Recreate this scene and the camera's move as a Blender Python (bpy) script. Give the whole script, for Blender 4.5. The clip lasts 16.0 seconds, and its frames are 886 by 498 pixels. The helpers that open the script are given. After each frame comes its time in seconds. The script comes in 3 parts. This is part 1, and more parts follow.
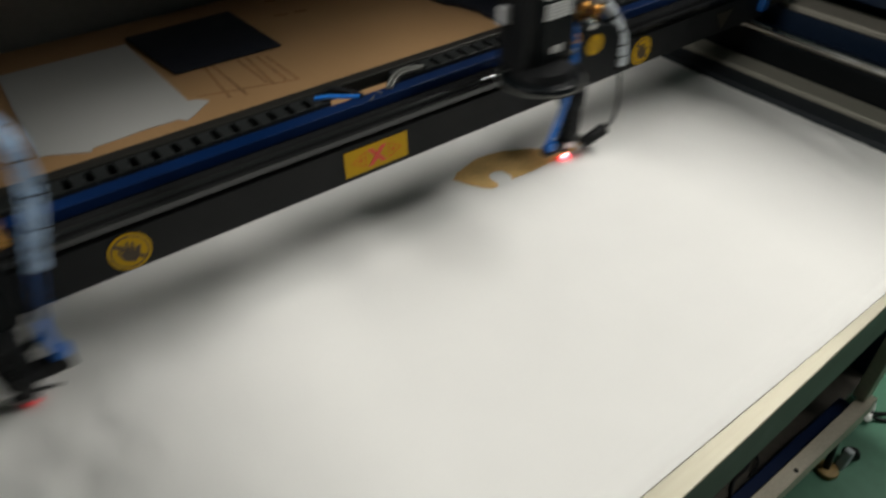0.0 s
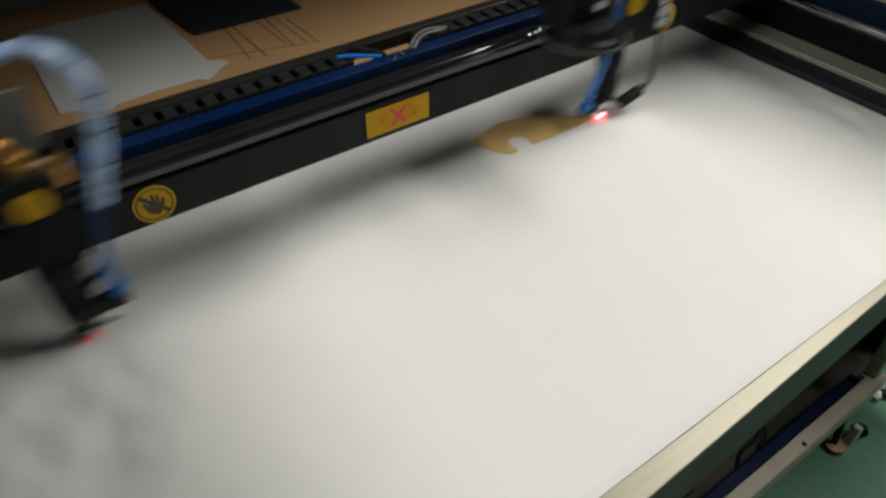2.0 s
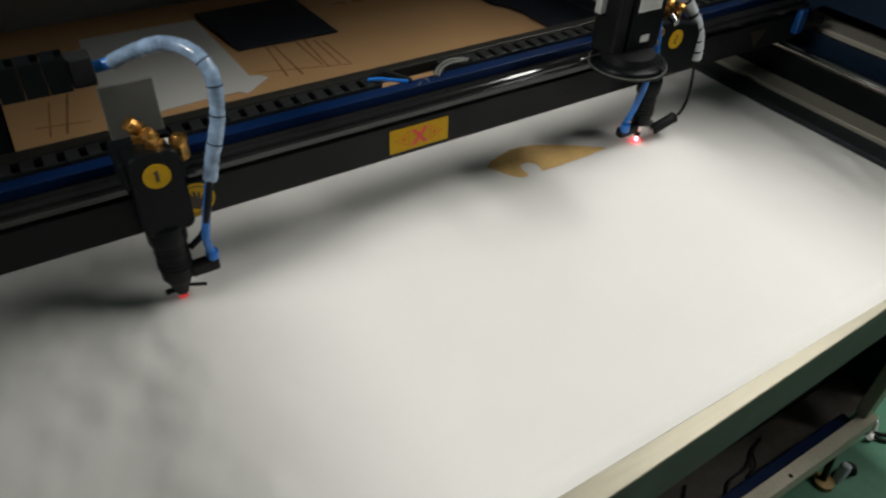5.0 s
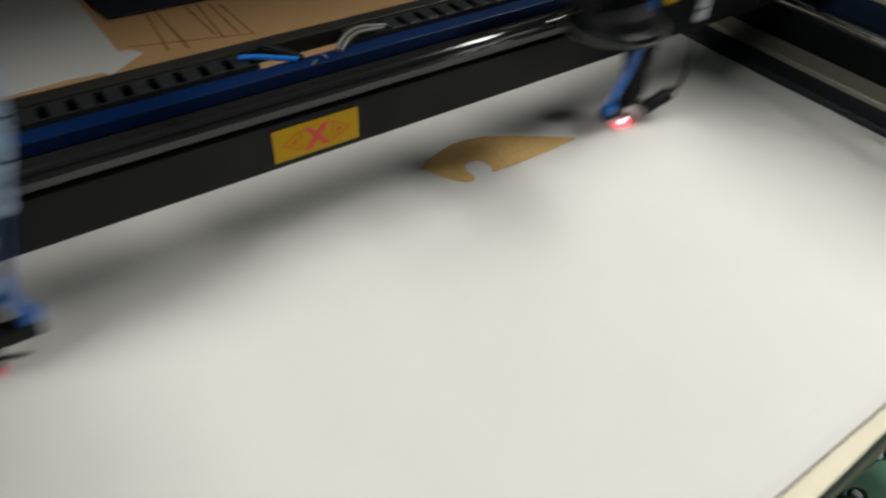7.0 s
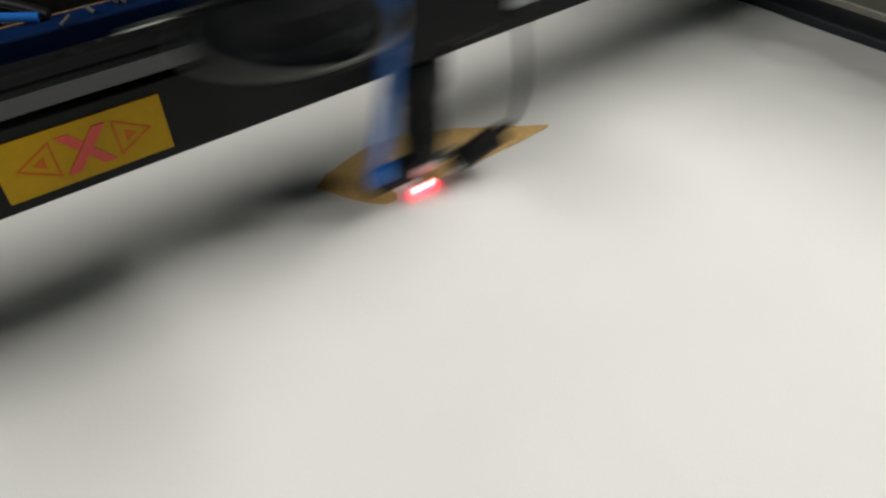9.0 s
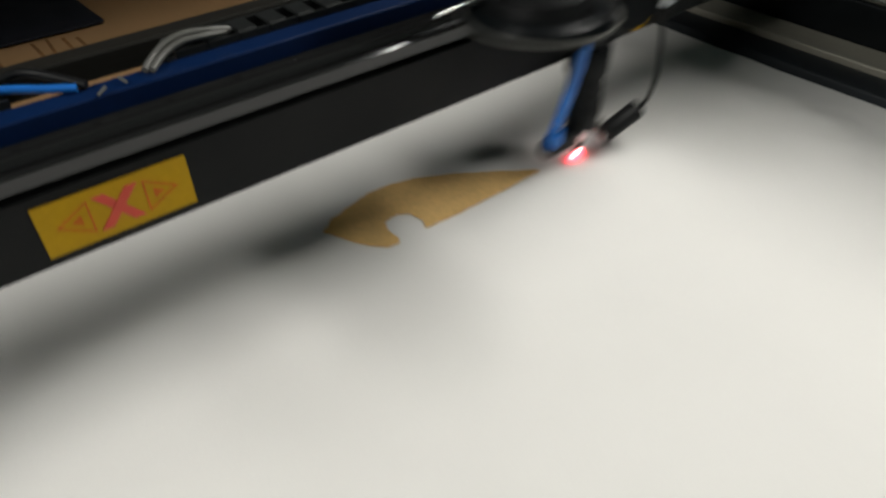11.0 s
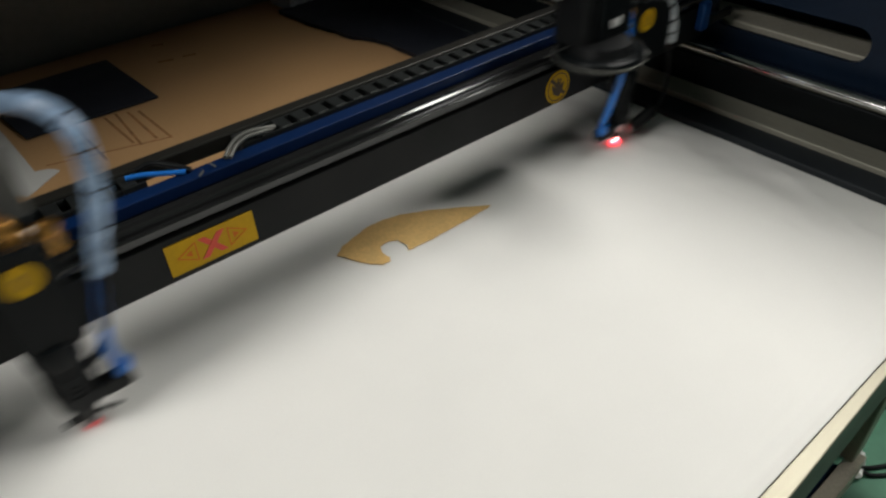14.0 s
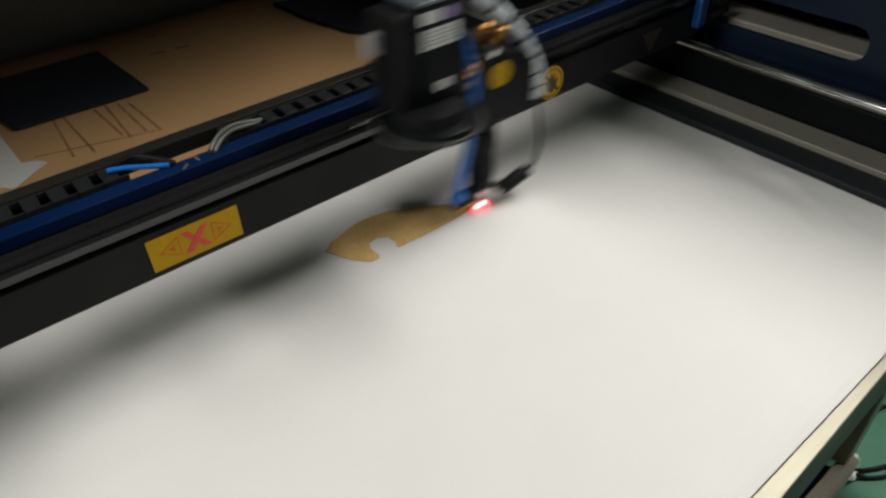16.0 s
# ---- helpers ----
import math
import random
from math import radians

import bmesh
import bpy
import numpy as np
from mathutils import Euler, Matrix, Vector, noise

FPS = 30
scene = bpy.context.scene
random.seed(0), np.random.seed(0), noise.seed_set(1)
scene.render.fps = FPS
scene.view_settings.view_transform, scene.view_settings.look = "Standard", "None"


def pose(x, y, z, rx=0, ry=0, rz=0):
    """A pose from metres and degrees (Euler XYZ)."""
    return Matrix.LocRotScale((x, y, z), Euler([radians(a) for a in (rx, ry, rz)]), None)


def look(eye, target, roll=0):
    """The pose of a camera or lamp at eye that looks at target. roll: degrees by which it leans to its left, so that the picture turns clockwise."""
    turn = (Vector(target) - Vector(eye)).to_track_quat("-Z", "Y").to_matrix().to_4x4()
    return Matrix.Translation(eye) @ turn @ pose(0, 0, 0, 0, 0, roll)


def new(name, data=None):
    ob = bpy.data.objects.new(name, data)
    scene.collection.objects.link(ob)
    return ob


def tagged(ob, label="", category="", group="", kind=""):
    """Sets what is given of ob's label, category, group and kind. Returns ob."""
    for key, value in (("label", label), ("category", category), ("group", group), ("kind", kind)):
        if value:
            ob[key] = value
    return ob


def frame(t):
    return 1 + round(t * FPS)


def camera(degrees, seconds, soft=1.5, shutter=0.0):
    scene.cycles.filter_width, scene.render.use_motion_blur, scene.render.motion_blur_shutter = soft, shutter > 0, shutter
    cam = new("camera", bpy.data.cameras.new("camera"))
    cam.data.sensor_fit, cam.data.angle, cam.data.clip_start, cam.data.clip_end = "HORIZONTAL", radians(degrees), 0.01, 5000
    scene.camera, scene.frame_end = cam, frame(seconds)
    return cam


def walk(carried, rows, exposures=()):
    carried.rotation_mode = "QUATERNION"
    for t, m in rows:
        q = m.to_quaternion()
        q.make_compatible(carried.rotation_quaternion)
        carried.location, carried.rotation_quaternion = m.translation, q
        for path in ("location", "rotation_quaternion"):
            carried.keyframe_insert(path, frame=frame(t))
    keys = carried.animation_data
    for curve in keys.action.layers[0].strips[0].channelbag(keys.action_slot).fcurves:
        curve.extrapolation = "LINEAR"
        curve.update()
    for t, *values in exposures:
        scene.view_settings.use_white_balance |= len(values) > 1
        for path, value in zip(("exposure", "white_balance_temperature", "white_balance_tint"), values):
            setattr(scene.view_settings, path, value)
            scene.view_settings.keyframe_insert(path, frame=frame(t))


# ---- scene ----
cam = camera(64.55, 16.0, soft=2.4, shutter=0.9)
walk(cam, [
    (0, look((-0.3796, -0.7266, 1.5215), (0.0809, -0.1150, 0.8781), -0.33)),
    (0.5, look((-0.4011, -0.7362, 1.5144), (0.0270, -0.1259, 0.8479), -0.11)),
    (0.8, look((-0.3949, -0.7245, 1.5102), (0.0364, -0.1193, 0.8410), 0.59)),
    (1, look((-0.4030, -0.7338, 1.5112), (0.0360, -0.1302, 0.8456), 0.69)),
    (1.5, look((-0.3973, -0.7335, 1.5097), (0.0424, -0.1390, 0.8365), 1.84)),
    (2, look((-0.3999, -0.7325, 1.5111), (0.0359, -0.1314, 0.8412), 0.32)),
    (2.5, look((-0.4205, -0.7438, 1.5388), (0.0123, -0.1014, 0.9063), 0.45)),
    (3, look((-0.4250, -0.7896, 1.5448), (-0.0055, -0.1459, 0.9048), 0.53)),
    (3.5, look((-0.4307, -0.8123, 1.5614), (-0.0168, -0.1709, 0.9154), 0.56)),
    (4, look((-0.4456, -0.8201, 1.5740), (-0.0277, -0.1730, 0.9363), 1.86)),
    (6.3, look((-0.3200, -0.6944, 1.4879), (0.1154, -0.0791, 0.8308), 2.51)),
    (6.5, look((-0.2884, -0.6662, 1.4757), (0.1424, -0.0487, 0.8176), 1.48)),
    (6.6, look((-0.2773, -0.6562, 1.4686), (0.1577, -0.0342, 0.8176), 1.95)),
    (7, look((-0.2248, -0.6057, 1.4273), (0.2212, -0.0199, 0.7506), 3.45)),
    (7.5, look((-0.1120, -0.5136, 1.3689), (0.3261, 0.0738, 0.6884), 0.32)),
    (8, look((-0.0308, -0.4861, 1.2843), (0.3804, 0.1319, 0.6142), -4.13)),
    (8.3, look((-0.0163, -0.4438, 1.2645), (0.4088, 0.1243, 0.5598), -0.48)),
    (8.5, look((0.0075, -0.4364, 1.2510), (0.4212, 0.1358, 0.5429), -0.66)),
    (8.7, look((0.0022, -0.4351, 1.2329), (0.4514, 0.1586, 0.5652), -1.32)),
    (10.8, look((0.0134, -0.4084, 1.2774), (0.4546, 0.1452, 0.5711), 2.02)),
    (11, look((-0.0169, -0.4463, 1.2750), (0.4592, 0.1546, 0.6330), -0.88)),
    (11.5, look((-0.0250, -0.4873, 1.3773), (0.4528, 0.1067, 0.7300), 0.26)),
    (12, look((-0.0656, -0.4967, 1.3845), (0.4367, 0.0677, 0.7294), 2.04)),
    (12.5, look((-0.0657, -0.5539, 1.4186), (0.4245, 0.0556, 0.7954), -0.58)),
    (13, look((-0.1093, -0.6133, 1.4705), (0.3885, 0.0140, 0.8715), -1.47)),
    (13.5, look((-0.1296, -0.6516, 1.4631), (0.3514, -0.0280, 0.8468), -2.57)),
    (14, look((-0.1337, -0.6436, 1.4577), (0.3529, -0.0297, 0.8362), -2.78)),
    (14.5, look((-0.1236, -0.6445, 1.4516), (0.3653, -0.0382, 0.8243), -2.19)),
    (15, look((-0.1142, -0.6367, 1.4438), (0.3731, -0.0338, 0.8121), -2.11)),
    (15.6, look((-0.1271, -0.6390, 1.4497), (0.3633, -0.0337, 0.8227), -2.00)),
    (16, look((-0.1173, -0.6437, 1.4506), (0.3681, -0.0332, 0.8248), -2.13)),
])

# ---- world, lamps, exposure ----
world = bpy.data.worlds.new("world")
scene.world = world
world.use_nodes = True
world.node_tree.nodes["Background"].inputs[0].default_value = (0.55, 0.65, 0.75, 1)
world.node_tree.nodes["Background"].inputs[1].default_value = 0.05
scene.view_settings.exposure = 0.0


def ceiling_light(name, eye, target, wide, deep, watts, colour):
    data = bpy.data.lights.new(name, "AREA")
    data.shape, data.size, data.size_y, data.energy, data.color = "RECTANGLE", wide, deep, watts, colour
    ob = new(name, data)
    ob.matrix_world = look(eye, target)
    return ob


ceiling_light("lamp_light_west", (-1.85, -0.08, 2.68), (-0.6, -0.08, 0.85), 1.1, 0.18, 37, (1.0, 0.98, 0.93))
ceiling_light("lamp_light_east", (1.68, -0.42, 2.68), (1.38, -0.42, 0.85), 2.0, 0.26, 48, (1.0, 0.98, 0.93))
# added fill for the floor and front edge, with no known lamp there
ceiling_light("fill_light_south", (2.50, -1.30, 2.68), (1.3, -0.8, 0.0), 1.3, 0.30, 15, (1.0, 0.98, 0.93))


# ---- materials ----
def material(name, colour, rough=0.5, metal=0.0, vary=0.15, grain=60.0, coarse=6.0, bump=0.1, glow=None, coat=0.0, stretch=(1, 1, 1), shine=0.5):
    m = bpy.data.materials.new(name)
    m.use_nodes = True
    n, l = m.node_tree.nodes, m.node_tree.links
    b = n["Principled BSDF"]
    b.inputs["Metallic"].default_value = metal
    b.inputs["Coat Weight"].default_value = coat
    b.inputs["Specular IOR Level"].default_value = shine
    co = n.new("ShaderNodeTexCoord")
    mp = n.new("ShaderNodeMapping")
    mp.inputs["Scale"].default_value = stretch
    l.new(co.outputs["Object"], mp.inputs["Vector"])
    fine, big = n.new("ShaderNodeTexNoise"), n.new("ShaderNodeTexNoise")
    fine.inputs["Scale"].default_value, fine.inputs["Detail"].default_value = grain, 6
    big.inputs["Scale"].default_value, big.inputs["Detail"].default_value = coarse, 4
    for t in (fine, big):
        l.new(mp.outputs[0], t.inputs["Vector"])
    mix = n.new("ShaderNodeMath")
    mix.operation = "ADD"
    l.new(fine.outputs[0], mix.inputs[0])
    l.new(big.outputs[0], mix.inputs[1])
    ramp = n.new("ShaderNodeMapRange")
    ramp.inputs[1].default_value, ramp.inputs[2].default_value = 0.6, 1.4
    ramp.inputs[3].default_value, ramp.inputs[4].default_value = 1 - vary, 1 + vary
    l.new(mix.outputs[0], ramp.inputs[0])
    sc = n.new("ShaderNodeVectorMath")
    sc.operation = "SCALE"
    sc.inputs[0].default_value = colour
    l.new(ramp.outputs[0], sc.inputs["Scale"])
    l.new(sc.outputs[0], b.inputs["Base Color"])
    rr = n.new("ShaderNodeMapRange")
    rr.inputs[1].default_value, rr.inputs[2].default_value = 0.3, 0.7
    rr.inputs[3].default_value, rr.inputs[4].default_value = max(0.03, rough - 0.08), min(1, rough + 0.08)
    l.new(big.outputs[0], rr.inputs[0])
    l.new(rr.outputs[0], b.inputs["Roughness"])
    if bump:
        bp = n.new("ShaderNodeBump")
        bp.inputs["Strength"].default_value, bp.inputs["Distance"].default_value = bump, 0.002
        l.new(fine.outputs[0], bp.inputs["Height"])
        l.new(bp.outputs[0], b.inputs["Normal"])
    if glow:
        b.inputs["Emission Color"].default_value = (*glow[0], 1)
        b.inputs["Emission Strength"].default_value = glow[1]
    return m


CLOTH = material("white_fabric", (0.80, 0.79, 0.76), 0.9, vary=0.03, grain=900, coarse=9, bump=0.15)
CHAR = material("scorched_fabric", (0.72, 0.47, 0.18), 0.9, vary=0.16, grain=220, coarse=30, bump=0.2)
BOARD = material("raw_board", (0.35, 0.206, 0.093), 0.65, vary=0.08, grain=260, coarse=5, bump=0.1)
SCORCH = material("burnt_line", (0.20, 0.098, 0.036), 0.9, vary=0.6, grain=120, coarse=20)
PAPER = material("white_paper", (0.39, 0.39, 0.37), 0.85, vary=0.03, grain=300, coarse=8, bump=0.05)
DARKSHEET = material("black_sheet", (0.016, 0.018, 0.025), 0.5, vary=0.2, grain=150, coarse=8, shine=0.22)
BLACKFACE = material("black_anodised", (0.0056, 0.0064, 0.0068), 0.6, vary=0.12, grain=400, coarse=12, bump=0.04, shine=0.22)
BLACK = material("black_painted_metal", (0.0038, 0.0050, 0.0058), 0.36, vary=0.2, grain=150, coarse=14, bump=0.05, shine=0.12)
RUBBER = material("black_rubber", (0.006, 0.0065, 0.007), 0.5, vary=0.2, grain=120, coarse=20, shine=0.2)
NAVY = material("navy_painted_steel", (0.0042, 0.0115, 0.027), 0.45, vary=0.2, grain=90, coarse=5, bump=0.06, shine=0.22)
BLUE = material("blue_painted_steel", (0.0010, 0.0115, 0.052), 0.42, vary=0.15, grain=120, coarse=8, bump=0.05, shine=0.22)
HOSE = material("blue_hose", (0.012, 0.14, 0.50), 0.3, vary=0.08, grain=80, coarse=20)
SLEEVE = material("clear_sleeve", (0.21, 0.30, 0.43), 0.25, vary=0.6, grain=70, coarse=30, bump=0.25, coat=0.4)
WRAP = material("grey_spiral_wrap", (0.45, 0.48, 0.51), 0.35, vary=0.12, grain=90, coarse=30, bump=0.1)
STEEL = material("ground_steel", (0.60, 0.60, 0.58), 0.16, metal=1.0, vary=0.08, grain=300, coarse=12, bump=0.03, stretch=(0.05, 1, 1))
RAIL = material("dark_rail_steel", (0.058, 0.059, 0.060), 0.09, metal=0.8, vary=0.15, grain=200, coarse=10, bump=0.04, stretch=(0.05, 1, 1))
ALU = material("brushed_aluminium", (0.36, 0.335, 0.26), 0.45, metal=0.55, vary=0.1, grain=200, coarse=7, bump=0.06, stretch=(0.08, 1, 1))
ALUDULL = material("dull_aluminium", (0.33, 0.315, 0.26), 0.55, metal=0.3, vary=0.12, grain=200, coarse=7, bump=0.05, stretch=(1, 0.1, 1))
GREY = material("grey_profile", (0.075, 0.078, 0.066), 0.5, vary=0.12, grain=200, coarse=8)
LOWER = material("worn_lower_rail", (0.48, 0.44, 0.35), 0.5, metal=0.3, vary=0.2, grain=160, coarse=8)
YELLOW = material("yellow_sticker", (0.47, 0.275, 0.004), 0.6, vary=0.10, grain=200, coarse=20, bump=0.02, shine=0.2)
FADEDINK = material("faded_orange_print", (0.52, 0.13, 0.012), 0.6, vary=0.2, grain=200, coarse=40, bump=0.0, shine=0.2)
DEEPBLUE = material("blue_plastic", (0.004, 0.055, 0.21), 0.45, vary=0.1, grain=80, coarse=20, shine=0.3)
REDINK = material("red_print", (0.62, 0.06, 0.03), 0.5, vary=0.1, grain=200, coarse=20, bump=0.0)
DARKINK = material("dark_print", (0.05, 0.03, 0.012), 0.55, vary=0.2, grain=200, coarse=20, bump=0.0)
WORNPRINT = material("worn_brown_print", (0.022, 0.016, 0.008), 0.6, vary=0.5, grain=160, coarse=40, bump=0.0)
SEAL = material("purple_seal_print", (0.32, 0.24, 0.46), 0.5, vary=0.15, grain=200, coarse=60, bump=0.0)
STRIP = material("dark_grey_strip", (0.017, 0.0205, 0.024), 0.5, vary=0.2, grain=150, coarse=10, bump=0.05, shine=0.22)
REARBAR = material("dull_grey_bar", (0.024, 0.023, 0.020), 0.4, metal=0.4, vary=0.2, grain=200, coarse=7, bump=0.05, stretch=(0.1, 1, 1), shine=0.3)
LABEL = material("white_label", (0.58, 0.58, 0.57), 0.5, vary=0.04, grain=200, coarse=20, bump=0.0)
LABELBAR = material("grey_print", (0.36, 0.36, 0.36), 0.6, vary=0.1, bump=0.0)
BRASS = material("brass", (0.55, 0.28, 0.07), 0.28, metal=0.9, vary=0.15, grain=200, coarse=40)
DULLBRASS = material("dull_brass", (0.20, 0.13, 0.04), 0.5, metal=0.3, vary=0.3, grain=120, coarse=30)
CHROME = material("chrome", (0.75, 0.75, 0.75), 0.1, metal=1.0, vary=0.05)
BOXTOP = material("satin_grey_lid", (0.085, 0.105, 0.125), 0.28, vary=0.1, grain=200, coarse=20)
CHAINM = material("dark_chain_plastic", (0.013, 0.0145, 0.0145), 0.45, vary=0.2, grain=120, coarse=20, shine=0.22)
FLOORM = material("green_floor_paint", (0.052, 0.165, 0.10), 0.45, vary=0.18, grain=30, coarse=2.2, bump=0.05)
WALLM = material("workshop_wall", (0.36, 0.37, 0.37), 0.8, vary=0.06, grain=30, coarse=1.0)
CEILM = material("workshop_ceiling", (0.46, 0.47, 0.47), 0.8, vary=0.06, grain=30, coarse=1.0)
REDGLOW = material("red_pointer_light", (0.8, 0.02, 0.02), 0.5, bump=0.0, glow=((1.0, 0.03, 0.05), 14.0))
HOTGLOW = material("laser_spot", (1.0, 0.5, 0.45), 0.5, bump=0.0, glow=((1.0, 0.40, 0.38), 18.0))
TUBE = material("lamp_tube", (0.9, 0.9, 0.9), 0.4, bump=0.0, glow=((1.0, 0.97, 0.9), 3.0))
PLATEGREY = material("grey_bracket", (0.11, 0.11, 0.10), 0.5, metal=0.1, vary=0.1)
REARPAINT = material("grey_rear_paint", (0.19, 0.187, 0.168), 0.6, vary=0.12, grain=60, coarse=4)
TRAYPAINT = material("dusty_brown_tray", (0.060, 0.052, 0.040), 0.7, vary=0.3, grain=50, coarse=7)
LEDGEDARK = material("grey_ledge_paint", (0.32, 0.30, 0.25), 0.5, metal=0.2, vary=0.15, grain=200, coarse=7)
REARBLUE = material("lighter_blue_paint", (0.035, 0.070, 0.16), 0.5, vary=0.15, grain=90, coarse=9)
WHITEP = material("white_plastic", (0.75, 0.75, 0.72), 0.4, vary=0.05)


# ---- mesh helpers ----
def part(name, bm, mat, parent=None, label="", smooth=False):
    me = bpy.data.meshes.new(name)
    bmesh.ops.recalc_face_normals(bm, faces=bm.faces)
    if smooth:
        for e in bm.edges:
            e.smooth = len(e.link_faces) == 2 and e.calc_face_angle(0) < 0.6
    bm.to_mesh(me)
    bm.free()
    me.materials.append(mat)
    if smooth:
        for p in me.polygons:
            p.use_smooth = True
    ob = new(name, me)
    ob.parent = parent
    if label:
        tagged(ob, label)
    return ob


def box(x0, x1, y0, y1, z0, z1, bevel=0.0, bm=None, seg=2):
    out = bm or bmesh.new()
    b = bmesh.new()
    bmesh.ops.create_cube(b, size=1)
    bmesh.ops.scale(b, vec=(x1 - x0, y1 - y0, z1 - z0), verts=b.verts)
    bmesh.ops.translate(b, vec=((x0 + x1) / 2, (y0 + y1) / 2, (z0 + z1) / 2), verts=b.verts)
    if bevel:
        bmesh.ops.bevel(b, geom=list(b.edges), offset=bevel, segments=seg, affect="EDGES", profile=0.5)
    if bm is None:
        out.free()
        return b
    return join(out, b)


def join(out, b):
    base = {v: out.verts.new(v.co) for v in b.verts}
    for f in b.faces:
        out.faces.new([base[v] for v in f.verts])
    b.free()
    return out


def rod(p0, p1, r0, r1=None, seg=20, bm=None, bevel=0.0):
    r1 = r0 if r1 is None else r1
    p0, p1 = Vector(p0), Vector(p1)
    b = bmesh.new()
    bmesh.ops.create_cone(b, cap_ends=True, segments=seg, radius1=r0, radius2=r1, depth=(p1 - p0).length)
    if bevel:
        rim = [e for e in b.edges if abs(e.verts[0].co.z - e.verts[1].co.z) < 1e-6]
        bmesh.ops.bevel(b, geom=rim, offset=bevel, segments=2, affect="EDGES", profile=0.5)
    q = (p1 - p0).to_track_quat("Z", "Y").to_matrix().to_4x4()
    bmesh.ops.transform(b, matrix=Matrix.Translation((p0 + p1) / 2) @ q, verts=b.verts)
    return b if bm is None else join(bm, b)


def smooth_path(pts, n=8):
    pts = [Vector(p) for p in pts]
    ext = [2 * pts[0] - pts[1], *pts, 2 * pts[-1] - pts[-2]]
    out = []
    for i in range(1, len(ext) - 2):
        a, b, c, d = ext[i - 1:i + 3]
        for k in range(n):
            u = k / n
            out.append(0.5 * ((2 * b) + (c - a) * u + (2 * a - 5 * b + 4 * c - d) * u * u + (3 * b - a - 3 * c + d) * u ** 3))
    return out + [pts[-1]]


def pipe(pts, r, seg=12, bm=None, n=8, wobble=0.0):
    path = smooth_path(pts, n)
    b = bmesh.new()
    rings = []
    for i, p in enumerate(path):
        d = (path[min(i + 1, len(path) - 1)] - path[max(i - 1, 0)]).normalized()
        m = d.to_track_quat("Z", "Y").to_matrix()
        rr = r * (1 + wobble * math.sin(i * 2.1))
        rings.append([b.verts.new(p + m @ Vector((rr * math.cos(2 * math.pi * k / seg), rr * math.sin(2 * math.pi * k / seg), 0))) for k in range(seg)])
    for a, c in zip(rings, rings[1:]):
        for k in range(seg):
            b.faces.new((a[k], a[(k + 1) % seg], c[(k + 1) % seg], c[k]))
    b.faces.new(rings[0])
    b.faces.new(rings[-1])
    return b if bm is None else join(bm, b)


def plate(poly, lo, hi, axis="z", bevel=0.0):
    """A flat plate: the outline poly, from lo to hi along the axis."""
    def at(a, c, h):
        return {"z": (a, c, h), "y": (a, h, c), "x": (h, a, c)}[axis]
    b = bmesh.new()
    lower = [b.verts.new(at(a, c, lo)) for a, c in poly]
    upper = [b.verts.new(at(a, c, hi)) for a, c in poly]
    b.faces.new(lower)
    b.faces.new(upper)
    n = len(poly)
    for i in range(n):
        b.faces.new((lower[i], lower[(i + 1) % n], upper[(i + 1) % n], upper[i]))
    if bevel:
        bmesh.ops.recalc_face_normals(b, faces=b.faces)
        bmesh.ops.bevel(b, geom=list(b.edges), offset=bevel, segments=1, affect="EDGES")
    return b


def round_poly(x0, x1, y0, y1, r, seg=6):
    out = []
    for cx, cy, a0 in ((x1 - r, y1 - r, 0), (x0 + r, y1 - r, 90), (x0 + r, y0 + r, 180), (x1 - r, y0 + r, 270)):
        out += [(cx + r * math.cos(radians(a0 + 90 * k / seg)), cy + r * math.sin(radians(a0 + 90 * k / seg))) for k in range(seg + 1)]
    return out


def ring_plate(cx, cz, r0, r1, y0, y1, seg=40):
    b = bmesh.new()
    loops = []
    for r, y in ((r0, y0), (r1, y0), (r1, y1), (r0, y1)):
        loops.append([b.verts.new((cx + r * math.cos(2 * math.pi * k / seg), y, cz + r * math.sin(2 * math.pi * k / seg))) for k in range(seg)])
    for a, c in zip(loops, loops[1:] + loops[:1]):
        for k in range(seg):
            b.faces.new((a[k], a[(k + 1) % seg], c[(k + 1) % seg], c[k]))
    return b


def empty(name, x=0, y=0, z=0):
    ob = new(name)
    ob.matrix_world = pose(x, y, z)
    return ob


BED = 0.85

# ---- room ----
tagged(part("floor", box(-4, 4.5, -4, 4.5, -0.1, 0.0), FLOORM), "green painted concrete workshop floor with scuffs", "floor", kind="structure")
tagged(part("wall_north", box(-4.1, 4.6, 4.5, 4.6, 0, 3.4), WALLM), "plain grey workshop wall behind the machine", "wall", kind="structure")
tagged(part("wall_south", box(-4.1, 4.6, -4.1, -4, 0, 3.4), WALLM), "plain grey workshop wall", "wall", kind="structure")
tagged(part("wall_west", box(-4.1, -4, -4, 4.5, 0, 3.4), WALLM), "plain grey workshop wall", "wall", kind="structure")
tagged(part("wall_east", box(4.5, 4.6, -4, 4.5, 0, 3.4), WALLM), "plain grey workshop wall", "wall", kind="structure")
tagged(part("ceiling", box(-4.1, 4.6, -4.1, 4.6, 3.4, 3.5), CEILM), "plain grey workshop ceiling", "ceiling", kind="structure")
